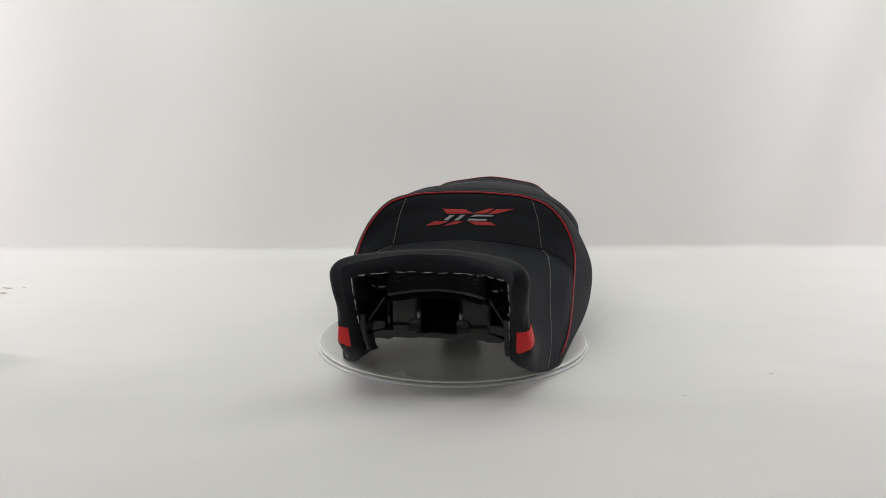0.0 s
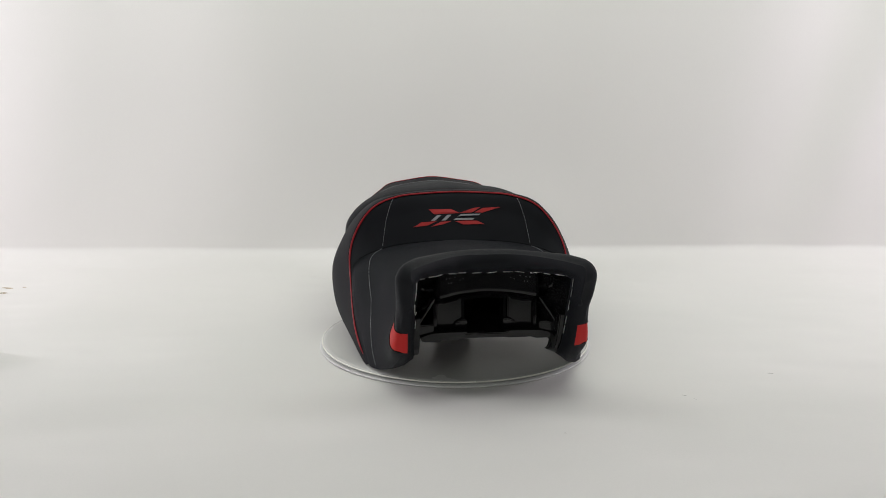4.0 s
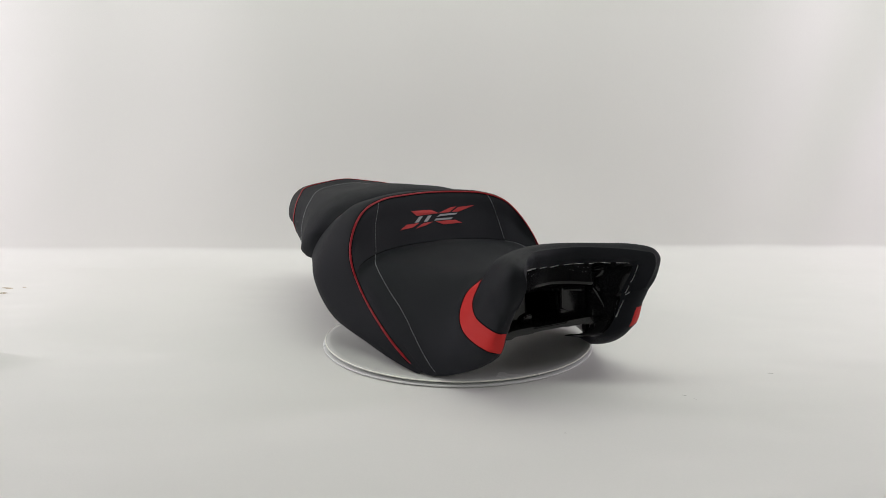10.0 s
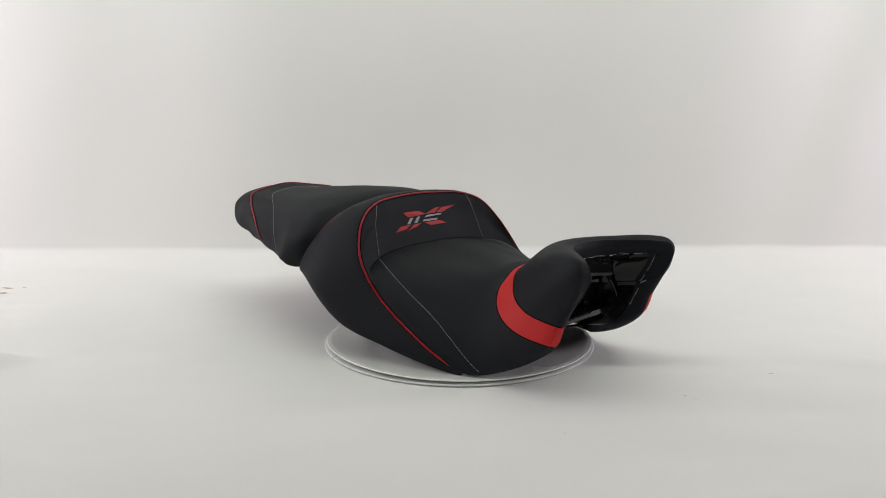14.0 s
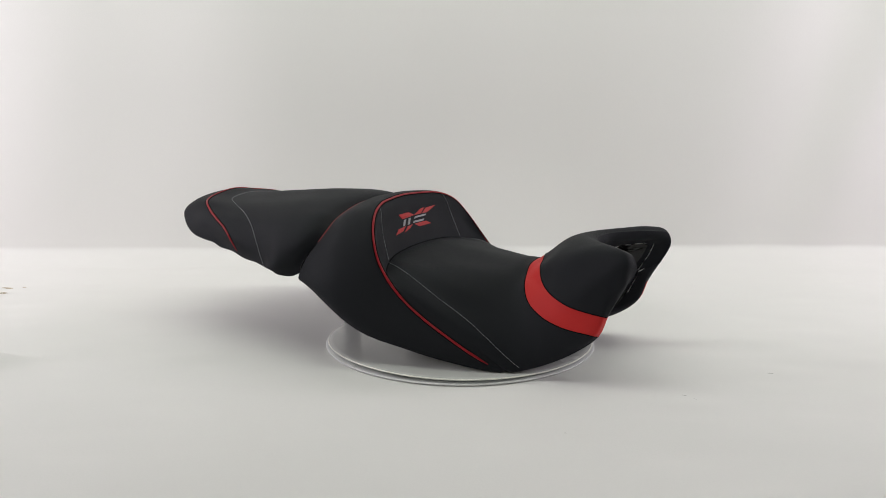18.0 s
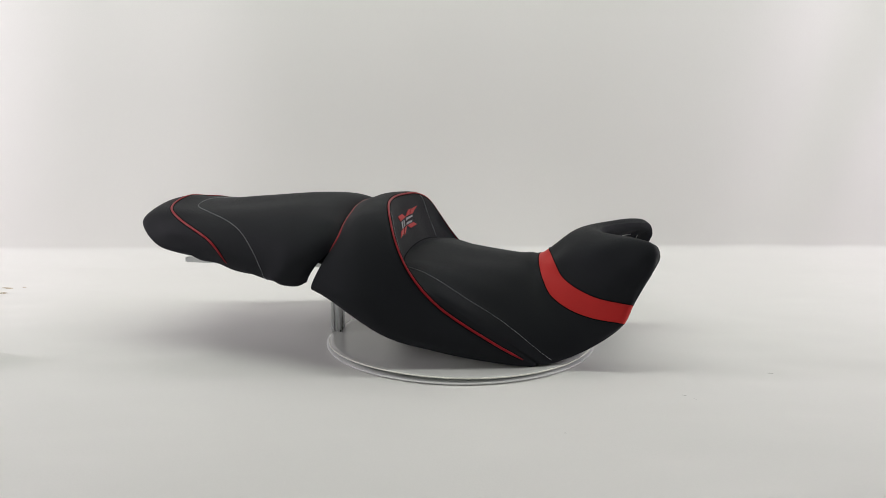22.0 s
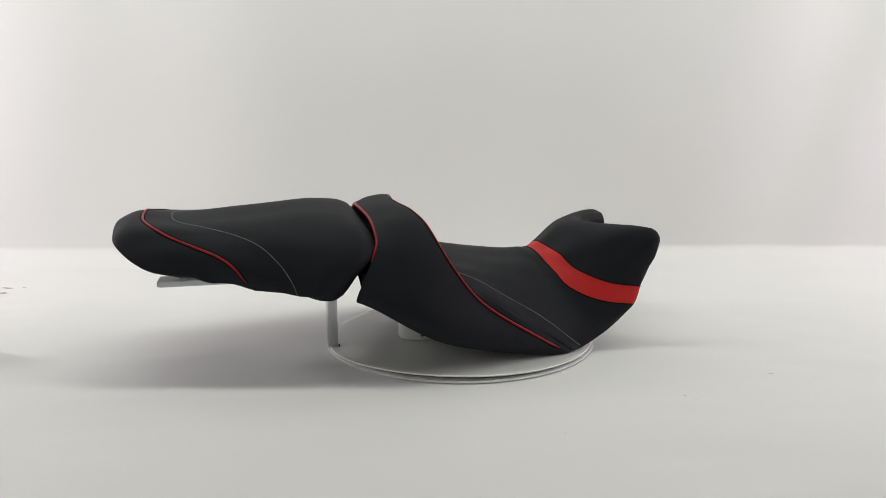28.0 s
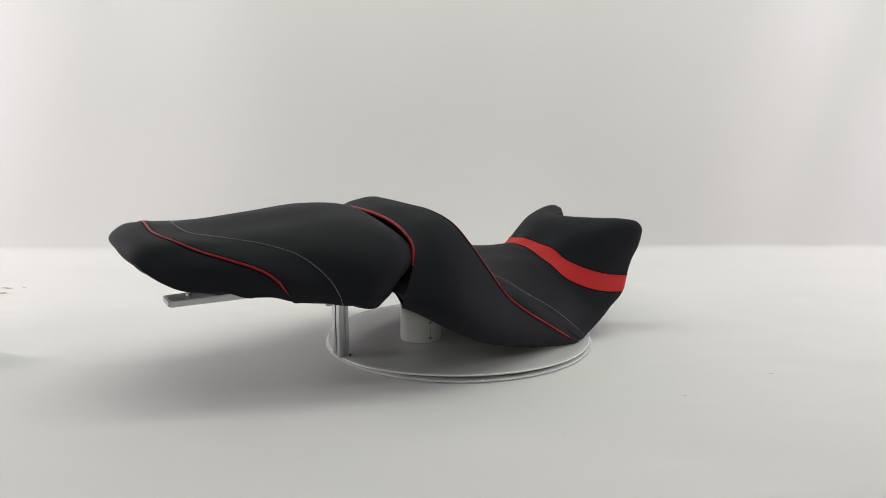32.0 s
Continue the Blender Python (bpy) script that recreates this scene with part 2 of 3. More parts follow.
def turntable():
    t = thing("turntable", "round white motorised turntable with a thin top plate", "turntable")
    steps = [0.0, 0.06, 0.11, 0.14, 0.16, 0.172, 0.1788]
    v, f = lathe([(r, -0.0022) for r in steps] + [(0.1798, -0.0018), (0.1800, -0.0010), (0.1792, 0.0)] + [(r, 0.0) for r in reversed(steps[:-1])], 160, (*DISC, 0))
    v = [(x, y, z + sag(x, y)) for x, y, z in v]
    part("top_plate", mesh_of("top_plate", v, f, PLATE), PLATE, t, "thin white top plate")
    ring = [(DISC[0] + 0.1797 * math.cos(2 * math.pi * k / 180), DISC[1] + 0.1797 * math.sin(2 * math.pi * k / 180)) for k in range(181)]
    ring = [(x, y, sag(x, y) - 0.0009) for x, y in ring]
    part("rim", mesh_of("rim", *tube(ring, 0.0010, 8), RIM), RIM, t, "bright rounded rim of the plate")
    v, f = lathe([(0.0, FLOOR + 0.0004), (0.1790, FLOOR + 0.0004), (0.1820, FLOOR + 0.0010), (0.1830, FLOOR + 0.0018), (0.1828, -0.0052), (0.1816, -0.0046),
                  (0.1740, -0.0046), (0.1650, -0.0046), (0.1300, -0.0024), (0.0, -0.0024)], 160, (*DISC, 0))
    part("drive_body", mesh_of("drive_body", v, f, PLATE_EDGE), PLATE_EDGE, t, "pale grey drive body under the plate")


turntable()


# ---------------- the rider's seat ----------------
RIDER = Skin(
    [(-.1261, 0, .1817), (-.1245, .0401, .1804), (-.1211, .0806, .1746), (-.1207, .1126, .1648), (-.1213, .1345, .151), (-.1405, .155, .115), (-.1500, .1565, .0905), (-.1430, .148, .0864), (-.1392, .1368, .0852)],
    [(-.1031, 0, .189), (-.1026, .0444, .188), (-.1009, .0844, .1821), (-.0957, .116, .1744), (-.0888, .1417, .1536), (-.0864, .1623, .1213), (-.0831, .1771, .0822), (-.0411, .1702, .0351), (-.0268, .1582, .0287)],
    [(-.0824, 0, .188), (-.079, .0421, .1868), (-.071, .0822, .1835), (-.0602, .1158, .1712), (-.048, .1376, .147), (-.0303, .1503, .1168), (.0025, .1507, .0779), (.0728, .1457, .0309), (.1224, .1334, .0014)],
    [(-.0706, 0, .1587), (-.068, .0391, .159), (-.0632, .079, .1551), (-.054, .1113, .1455), (-.0452, .1336, .1279), (-.0272, .1471, .1081), (.0081, .1490, .0792), (.0710, .1444, .0356), (.1232, .1324, .0027)],
    [(-.0558, 0, .121), (-.0546, .0394, .1205), (-.0515, .0794, .1176), (-.0446, .1065, .1132), (-.0345, .1298, .1065), (-.0194, .1447, .0988), (.0141, .1473, .0792), (.0708, .1432, .0387), (.1240, .1315, .0036)],
)
PAD = Skin(
    [(-.0558, 0, .121), (-.0546, .0394, .1205), (-.0515, .0794, .1176), (-.0446, .1065, .1132), (-.0345, .1298, .1065), (-.0194, .1447, .0988), (.0141, .1473, .0792), (.0708, .1432, .0387), (.1240, .1315, .0036)],
    [(-.0301, 0, .1259), (-.0293, .0392, .123), (-.0256, .0789, .1168), (-.0171, .108, .1127), (-.0058, .1301, .1021), (.0106, .1432, .0871), (.0332, .1455, .0677), (.0770, .1408, .0382), (.1262, .1306, .0034)],
    [(.0409, 0, .1163), (.041, .0394, .1127), (.0402, .0749, .1073), (.0455, .1006, .0945), (.0554, .1187, .0731), (.0707, .1309, .0555), (.0889, .1352, .0381), (.1104, .1339, .0186), (.1314, .1299, .0027)],
    [(.0867, 0, .113), (.09, .0341, .1094), (.0933, .0626, .101), (.1005, .0858, .0813), (.1105, .1061, .0575), (.1241, .1175, .0369), (.1373, .1208, .0206), (.1454, .1209, .0095), (.1474, .1203, .0038)],
    [(.1024, 0, .1144), (.1044, .0311, .1101), (.11, .053, .1002), (.118, .0744, .0855), (.1284, .0917, .068), (.144, .1054, .0501), (.1629, .1114, .0347), (.1801, .11, .0244), (.1924, .1053, .0224)],
    [(.1163, 0, .1134), (.117, .0281, .1106), (.1202, .0483, .1025), (.1259, .0697, .0927), (.1359, .0853, .0783), (.1583, .1004, .0655), (.1861, .1078, .0573), (.2232, .1066, .0520), (.2262, .0975, .049)],
    [(.1296, 0, .1221), (.1345, .0276, .1182), (.14, .0539, .1135), (.1494, .0712, .1004), (.1662, .0884, .0908), (.1877, .0996, .0831), (.203, .1031, .0798), (.2335, .1032, .0752), (.2362, .0980, .0735)],
    [(.1617, 0, .1466), (.1662, .031, .1450), (.1791, .0609, .1427), (.1935, .0826, .1381), (.2094, .0942, .1265), (.2222, .1020, .1153), (.2309, .1032, .104), (.2387, .1024, .0949), (.2432, .0980, .088)],
    [(0.1836, 0, 0.1522), (0.1912, 0.0318, 0.1523), (0.2141, 0.0611, 0.1527), (0.2357, 0.0836, 0.1529), (0.252, 0.0976, 0.1491), (0.258, 0.103, 0.1396), (0.258, 0.1015, 0.1247), (0.2553, 0.0982, 0.111), (0.2505, 0.0945, 0.1015)],
    [(0.1966, 0, 0.1487), (0.2038, 0.0303, 0.1495), (0.2276, 0.0585, 0.1494), (0.2506, 0.0791, 0.1478), (0.2613, 0.0893, 0.1448), (0.2655, 0.0885, 0.1325), (0.261, 0.0885, 0.1205), (0.2555, 0.0885, 0.1105), (0.2515, 0.0915, 0.1025)],
)


def pan(skin, s0, s1, rows, lift, least):
    """The moulded underside between the two lower edges of a cover: steep sides and a flat crown."""
    verts, faces, n = [], [], 24
    edge = skin.m - 1
    for r in range(rows + 1):
        e = skin.at(s0 + (s1 - s0) * r / rows, edge)
        crown = max(least, e.z + lift)
        for k in range(n + 1):
            w = -1 + 2 * k / n
            w = math.copysign(abs(w) ** 0.5, w)
            f = 1 - abs(w) ** 10
            verts.append((e.x, MID + (e.y - MID) * w * (0.99 - 0.14 * f), e.z + 0.001 + (crown - e.z) * f))
    for r in range(rows):
        for k in range(n):
            i = r * (n + 1) + k
            faces.append((i, i + 1, i + n + 2, i + n + 1))
    return verts, faces


def end_cap(skin, s, steps, mid):
    """Closes the end of a cover: rings that shrink from the curve s towards the place mid."""
    vs = [-8 + 16 * k / 64 for k in range(65)]
    verts, faces = [], []
    for fx, f in steps:
        for v in vs:
            q = skin.at(s, v)
            verts.append((q.x + fx, mid[1] + (q.y - mid[1]) * f, mid[2] + (q.z - mid[2]) * f))
    for r in range(len(steps) - 1):
        for k in range(64):
            i = r * 65 + k
            faces.append((i, i + 1, i + 66, i + 65))
    return verts, faces


def find(skin, y, z, s, v):
    """The place (s, v) of the cover at a given side distance and height, from a first guess."""
    for _ in range(30):
        e = 0.01
        q, a, b = skin.at(s, v), skin.at(s + e, v), skin.at(s, v + e)
        m = np.array([[(a.y - q.y) / e, (b.y - q.y) / e], [(a.z - q.z) / e, (b.z - q.z) / e]])
        d = np.linalg.solve(m, np.array([MID + y - q.y, z - q.z]))
        s, v = s + float(np.clip(d[0], -0.3, 0.3)), v + float(np.clip(d[1], -0.5, 0.5))
        s = min(3.99, max(2.01, s))
    return s, v


def emblem_piece(outline):
    """A padded embroidered shape on the lumbar panel. The outline is in a flat drawing, in thousandths."""
    ring = []
    for (a, b), (c, d) in zip(outline, outline[1:] + outline[:1]):
        for k in range(6):
            ring.append((a + (c - a) * k / 6, b + (d - b) * k / 6))
    low, high = [], []
    for a, b in ring:
        y, z = (a - 821) * 0.000804 + 0.0023, 0.1667 - (b - 369) * 0.00079
        st, v = find(RIDER, y, z, 3.0, y / 0.04)
        q, n = RIDER.at(st, v), RIDER.normal(st, v)
        if n.x < 0:
            n = -n
        low.append(q - n * 0.0004)
        high.append(q + n * 0.0009)
    n = len(ring)
    verts = low + high
    faces = [tuple(range(n, 2 * n))] + [(k, (k + 1) % n, n + (k + 1) % n, n + k) for k in range(n)]
    return verts, faces


def along(points, k):
    j = min(k // 4, len(points) - 2)
    return Vector(points[j]).lerp(Vector(points[j + 1]), k / 4 - j) + Vector((0, MID, 0))


def rim_line():
    """The front opening's edge from the middle of the nose down one leg: the cover's edge, the corner where it
    turns into the opening, and the line of the staples."""
    turned = [(.1965, 0, .137), (.203, .030, .139), (.2255, .057, .139), (.2490, .0770, .1385), (.2585, .0845, .1345), (.2605, .0862, .127),
              (.257, .0868, .117), (.2525, .0872, .108), (.249, .0875, .101)]
    pinned = [(.1925, 0, .1275), (.1975, .030, .1290), (.213, .055, .1305), (.235, .0770, .1320), (.2475, .0832, .1285), (.2425, .0835, .117),
              (.2365, .0838, .107), (.231, .0840, .098), (.2275, .0838, .090)]
    outer = [PAD.even(9, v * 0.25) for v in range(0, 33)]
    outer += [PAD.even(9 - k * 0.25, 8) for k in range(1, 25)]
    corner, inner = [along(turned, k) for k in range(33)], [along(pinned, k) for k in range(33)]
    for q in outer[33:]:
        low = min(1.0, max(0.0, (0.045 - q.z) / 0.03))
        corner.append(Vector((q.x - 0.003, MID + 0.0875, q.z - 0.001)).lerp(Vector((q.x - 0.002, q.y - 0.011, q.z + 0.001)), low))
        inner.append(Vector((q.x - 0.0185, MID + 0.0830, q.z - 0.009)).lerp(Vector((q.x - 0.014, q.y - 0.017, q.z + 0.006)), low))
    return outer, corner, inner


def fold_in(first, last, side, front=True, deep=True):
    """The cover's edge turned over into the opening, between two places along the rim line."""
    outer, corner, inner = (row[first:last + 1] for row in rim_line())
    flip = lambda row: [Vector((p.x, 2 * MID - p.y, p.z)) for p in reversed(row)]
    if side == 0:
        outer, corner, inner = (flip(row[1:]) + row for row in (outer, corner, inner))
    elif side < 0:
        outer, corner, inner = (flip(row) for row in (outer, corner, inner))
    lip = [outer] + [[a.lerp(b, f) + Vector((h, 0, 0)) for a, b in zip(outer, corner)] for f, h in ((0.3, 0.0016), (0.62, 0.0020), (0.85, 0.0012))]
    rows = []
    if front:
        rows += lip if deep else lip[:3]
    else:
        rows += lip[2:]
    if deep:
        rows.append(corner)
        rows += [[a.lerp(b, 0.25) for a, b in zip(corner, inner)], inner, [p + Vector((-0.010, -0.001 if p.y > MID else 0.001, 0.0)) for p in inner]]
    n, verts, faces = len(outer), [], []
    for k, row in enumerate(rows):
        still = deep and k >= len(rows) - 2
        verts += [Vector(p) if still else pulled(p) for p in row]
    for r in range(len(rows) - 1):
        for k in range(n - 1):
            faces.append((r * n + k, r * n + k + 1, (r + 1) * n + k + 1, (r + 1) * n + k))
    return verts, faces


def extrude(outline, axis, a, b):
    """A flat outline drawn in (x, z) or (y, z), made solid between a and b along the other axis."""
    n = len(outline)
    put = (lambda u, w, d: (u, MID + d, w)) if axis == "y" else (lambda u, w, d: (d, MID + u, w))
    verts = [put(u, w, a) for u, w in outline] + [put(u, w, b) for u, w in outline]
    faces = [tuple(range(n)), tuple(reversed(range(n, 2 * n)))] + [(k, n + k, n + (k + 1) % n, (k + 1) % n) for k in range(n)]
    return verts, faces


def solid(name, outline, axis, a, b, mat, parent, label="", bevel=0.0012):
    me = mesh_of(name, *extrude(outline, axis, a, b), mat, False)
    bm = bmesh.new()
    bm.from_mesh(me)
    bmesh.ops.recalc_face_normals(bm, faces=bm.faces[:])
    if bevel:
        bmesh.ops.bevel(bm, geom=bm.edges[:], offset=bevel, segments=2, affect="EDGES", clamp_overlap=True)
    bm.to_mesh(me)
    bm.free()
    return part(name, me, mat, parent, label)


def seat_base(t):
    """The glossy moulded plastic base that shows in the front opening."""
    base = part("base", mesh_of("base", *pan(RIDER, 0, 4, 24, 0.02, 0.062), PLASTIC), PLASTIC, t, "glossy black moulded plastic base")
    part("base_front", mesh_of("base_front", *pan(PAD, 0, 4.2, 30, 0.02, 0.062), PLASTIC), PLASTIC, base)
    solid("rear_tongue", [(-0.08, 0.166), (-0.112, 0.150), (-0.112, 0.116), (-0.106, 0.111), (0.106, 0.111), (0.112, 0.116), (0.112, 0.150), (0.08, 0.166)], "x", -0.158, -0.112, BLACK_CORD, base, "black plastic tongue under the passenger seat")
    # curved wall under the fold-in, then a ledge, then the deep wall
    outer, corner, inner = rim_line()
    half = [(.1915, 0, .127), (.1935, .015, .1275), (.1965, .028, .1285), (.2015, .040, .1295), (.2065, .048, .130), (.2075, .0525, .130),
            (.2045, .0565, .130), (.198, .0585, .130), (.186, .0595, .130), (.168, .060, .130)]
    half = [Vector((x, MID + y, z)) for x, y, z in half]
    line = [Vector((p.x, 2 * MID - p.y, p.z)) for p in reversed(half[1:])] + half
    rows = []
    for ahead, z in ((-0.001, 0.134), (0.0, 0.1265), (0.0012, 0.118), (0.0024, 0.1095), (0.0028, 0.1065), (0.0020, 0.1053), (-0.001, 0.1045), (-0.013, 0.1015), (-0.016, 0.094)):
        rows.append([Vector((p.x + ahead, p.y, z + 0.002 * math.cos((p.y - MID) * 40) - 0.001)) for p in line])
    n, verts, faces = len(line), [], []
    for row in rows:
        verts += row
    for r in range(len(rows) - 1):
        for k in range(n - 1):
            faces.append((r * n + k, r * n + k + 1, (r + 1) * n + k + 1, (r + 1) * n + k))
    part("tray_wall", mesh_of("tray_wall", verts, faces, PLASTIC), PLASTIC, base)
    # pairs of small holes in the curved wall
    for side in (1, -1):
        for a, f in ((3.1, 0.75), (3.5, 0.7), (2.7, 0.1), (3.3, 0.15), (3.8, 0.1), (2.2, 0.6), (1.9, 0.5)):
            u = (n - 1) / 2 + side * a
            m = int(u)
            p = rows[1][m].lerp(rows[1][m + 1], u - m).lerp(rows[2][m].lerp(rows[2][m + 1], u - m), f)
            d = (rows[1][m + 1] - rows[1][m]).normalized()
            out = d.cross(Vector((0, 0, 1)))
            out = out if out.x > 0 else -out
            ring = [p + out * 0.0003 + d * 0.0007 * math.cos(q * math.pi / 5) + Vector((0, 0, 0.0007 * math.sin(q * math.pi / 5))) for q in range(10)]
            back = [w - out * 0.002 for w in ring]
            part("hole", mesh_of("hole", ring + back, [tuple(range(10))] + [(q, (q + 1) % 10, 10 + (q + 1) % 10, 10 + q) for q in range(10)], INK, False), INK, base)
    # glossy side walls from the staples in to the body
    for side in (1, -1):
        verts, faces, edge = [], [], inner[7:57]
        for k, p in enumerate(edge):
            y, low = p.y - MID, max(0.0, min(1.0, (p.z - 0.06) / 0.06))
            keep = max(0.0, min(1.0, (p.z - 0.048) / 0.02))
            roof = 1 - ease(5, 12, k)
            row = [(p.x - 0.006, y - 0.0006, p.z), (p.x - 0.014, y - 0.0030 * (1 - roof), p.z - 0.001 - 0.004 * roof), (p.x - 0.022, y - 0.0045 * (1 - roof), p.z - 0.002 - 0.008 * roof)]
            last = Vector((p.x - 0.030, y - 0.007, p.z - 0.002))
            row += [tuple(last.lerp(Vector(q), keep)) for q in ((p.x - 0.034, y - 0.009 * (1 - roof), p.z - 0.004 - 0.012 * roof), (0.184 + 0.014 * low, 0.072 - 0.006 * roof, p.z - 0.004 - 0.022 * roof),
                                                               (0.174 + 0.012 * low, 0.066, p.z - 0.004 - 0.028 * roof), (0.160, 0.061, p.z - 0.004 - 0.03 * roof))]
            verts += [(x, MID + side * w, z) for x, w, z in row]
        for r in range(len(edge) - 1):
            for k in range(6):
                i = r * 7 + k
                faces.append((i, i + 1, i + 8, i + 7))
        part("side_wall", mesh_of("side_wall", verts, faces, PLASTIC), PLASTIC, base)
    # flange with its lugs, two bay fronts beside the open slot, ribs, clips, gussets and hooks
    solid("cross_beam", [(-0.0745, 0.0615), (-0.0735, 0.0515), (-0.071, 0.0505), (-0.054, 0.0495), (-0.051, 0.0522), (-0.024, 0.0522),
                         (-0.022, 0.0535), (0.022, 0.0535), (0.024, 0.0525), (0.047, 0.0525), (0.050, 0.0535), (0.056, 0.0510), (0.073, 0.0510),
                         (0.0755, 0.0535), (0.0765, 0.0615), (0.026, 0.0622), (0.023, 0.0590), (-0.023, 0.0590), (-0.026, 0.0622)], "x", 0.160, 0.197, PLASTIC, base)
    for side in (1, -1):
        solid("recess_wall", [(side * 0.0225, 0.058), (side * 0.076, 0.058), (side * 0.076, 0.078), (side * 0.05, 0.100), (side * 0.03, 0.106), (side * 0.0225, 0.106)], "x", 0.150, 0.155, PLASTIC, base)
        a, b = sorted((side * 0.0225, side * 0.026))
        solid("rib", [(0.152, 0.058), (0.186, 0.058), (0.180, 0.078), (0.176, 0.100), (0.152, 0.102)], "y", a, b, PLASTIC, base)
        a, b = sorted((side * 0.0555, side * 0.059))
        solid("rib", [(0.152, 0.058), (0.191, 0.058), (0.191, 0.075), (0.186, 0.106), (0.172, 0.106), (0.152, 0.092)], "y", a, b, PLASTIC, base)
        a, b = sorted((side * 0.0265, side * 0.055))
        solid("bay_front", [(0.180, 0.061), (0.1835, 0.061), (0.1825, 0.082), (0.1815, 0.103), (0.178, 0.103), (0.179, 0.082)], "y", a, b, PLASTIC, base)
        solid("clip", [(side * 0.0205, 0.0625), (side * 0.0205, 0.0727), (side * 0.029, 0.0727), (side * 0.0305, 0.0705), (side * 0.0335, 0.0705), (side * 0.0355, 0.067),
                       (side * 0.0355, 0.0625)], "x", 0.184, 0.1885, PLASTIC, base)
        a, b = sorted((side * 0.0868, side * 0.0925))
        solid("hook", [(0.150, 0.066), (0.172, 0.066), (0.166, 0.050), (0.1585, 0.0225), (0.1545, 0.0215), (0.151, 0.040)], "y", a, b, PLASTIC, base)
        part("gusset", mesh_of("gusset", *tube([(0.198, MID + side * 0.0595, 0.100), (0.200, MID + side * 0.065, 0.092), (0.202, MID + side * 0.076, 0.076), (0.200, MID + side * 0.079, 0.070)], 0.0024, 8), PLASTIC), PLASTIC, base)
        a, b = sorted((side * 0.0765, side * 0.0840))
        solid("leg_panel", [(0.172, 0.086), (0.224, 0.086), (0.217, 0.064), (0.207, 0.046), (0.197, 0.036), (0.186, 0.047), (0.176, 0.058)], "y", a, b, PLASTIC, base)
        solid("bracket", [(side * 0.0595, 0.0715), (side * 0.0595, 0.0605), (side * 0.0768, 0.0595), (side * 0.0845, 0.0595), (side * 0.0845, 0.0705)], "x", 0.180, 0.200, PLASTIC, base)
    return base


def staples(t):
    """Wire staples that hold the fold-in to the base: a row across the top to the corners, a row down each side."""
    outer, corner, inner = rim_line()
    n = 0
    for side in (1, -1):
        top = [p.lerp(q, 0.1) for p, q in zip(inner[:13], corner[:13])] + [Vector((0.2470, MID + 0.0835, 0.1350)), Vector((0.2565, MID + 0.0855, 0.1364))]
        down = [p.lerp(q, 0.1) for p, q in zip(inner[16:], corner[16:])]
        for path, out in ((top, Vector((0.0005, 0, -0.0008))), (down, Vector((0.0003, -0.0008, 0)))):
            run, gap = 0.0, 0.003 if path is down else (0.006 if side > 0 else 0.011)
            for p, q in zip(path, path[1:]):
                if q.z < (0.048 if side > 0 else 0.072):
                    break
                span, done = (q - p).length, 0.0
                while run + span - done >= gap:
                    done += gap - run
                    run, gap = 0.0, 0.0155 + 0.003 * math.sin(3.1 * n + side)
                    d = (q - p).normalized()
                    d = (d + Vector((0, 0, (0.12 if path is top else 0.03) * math.sin(2.3 * n + side)))).normalized() * 0.0052
                    c = p.lerp(q, done / span) + out
                    pts = [c - d + Vector((-0.0012, 0, 0)), c - d, c + d, c + d + Vector((-0.0012, 0, 0))]
                    pts = [Vector((w.x, w.y if side > 0 else 2 * MID - w.y, w.z)) for w in pts]
                    part("staple", mesh_of("staple", *tube(pts, 0.00045, 5), STAPLE), STAPLE, t, "bright wire staple" if n == 0 else "")
                    n += 1
                run += span - done


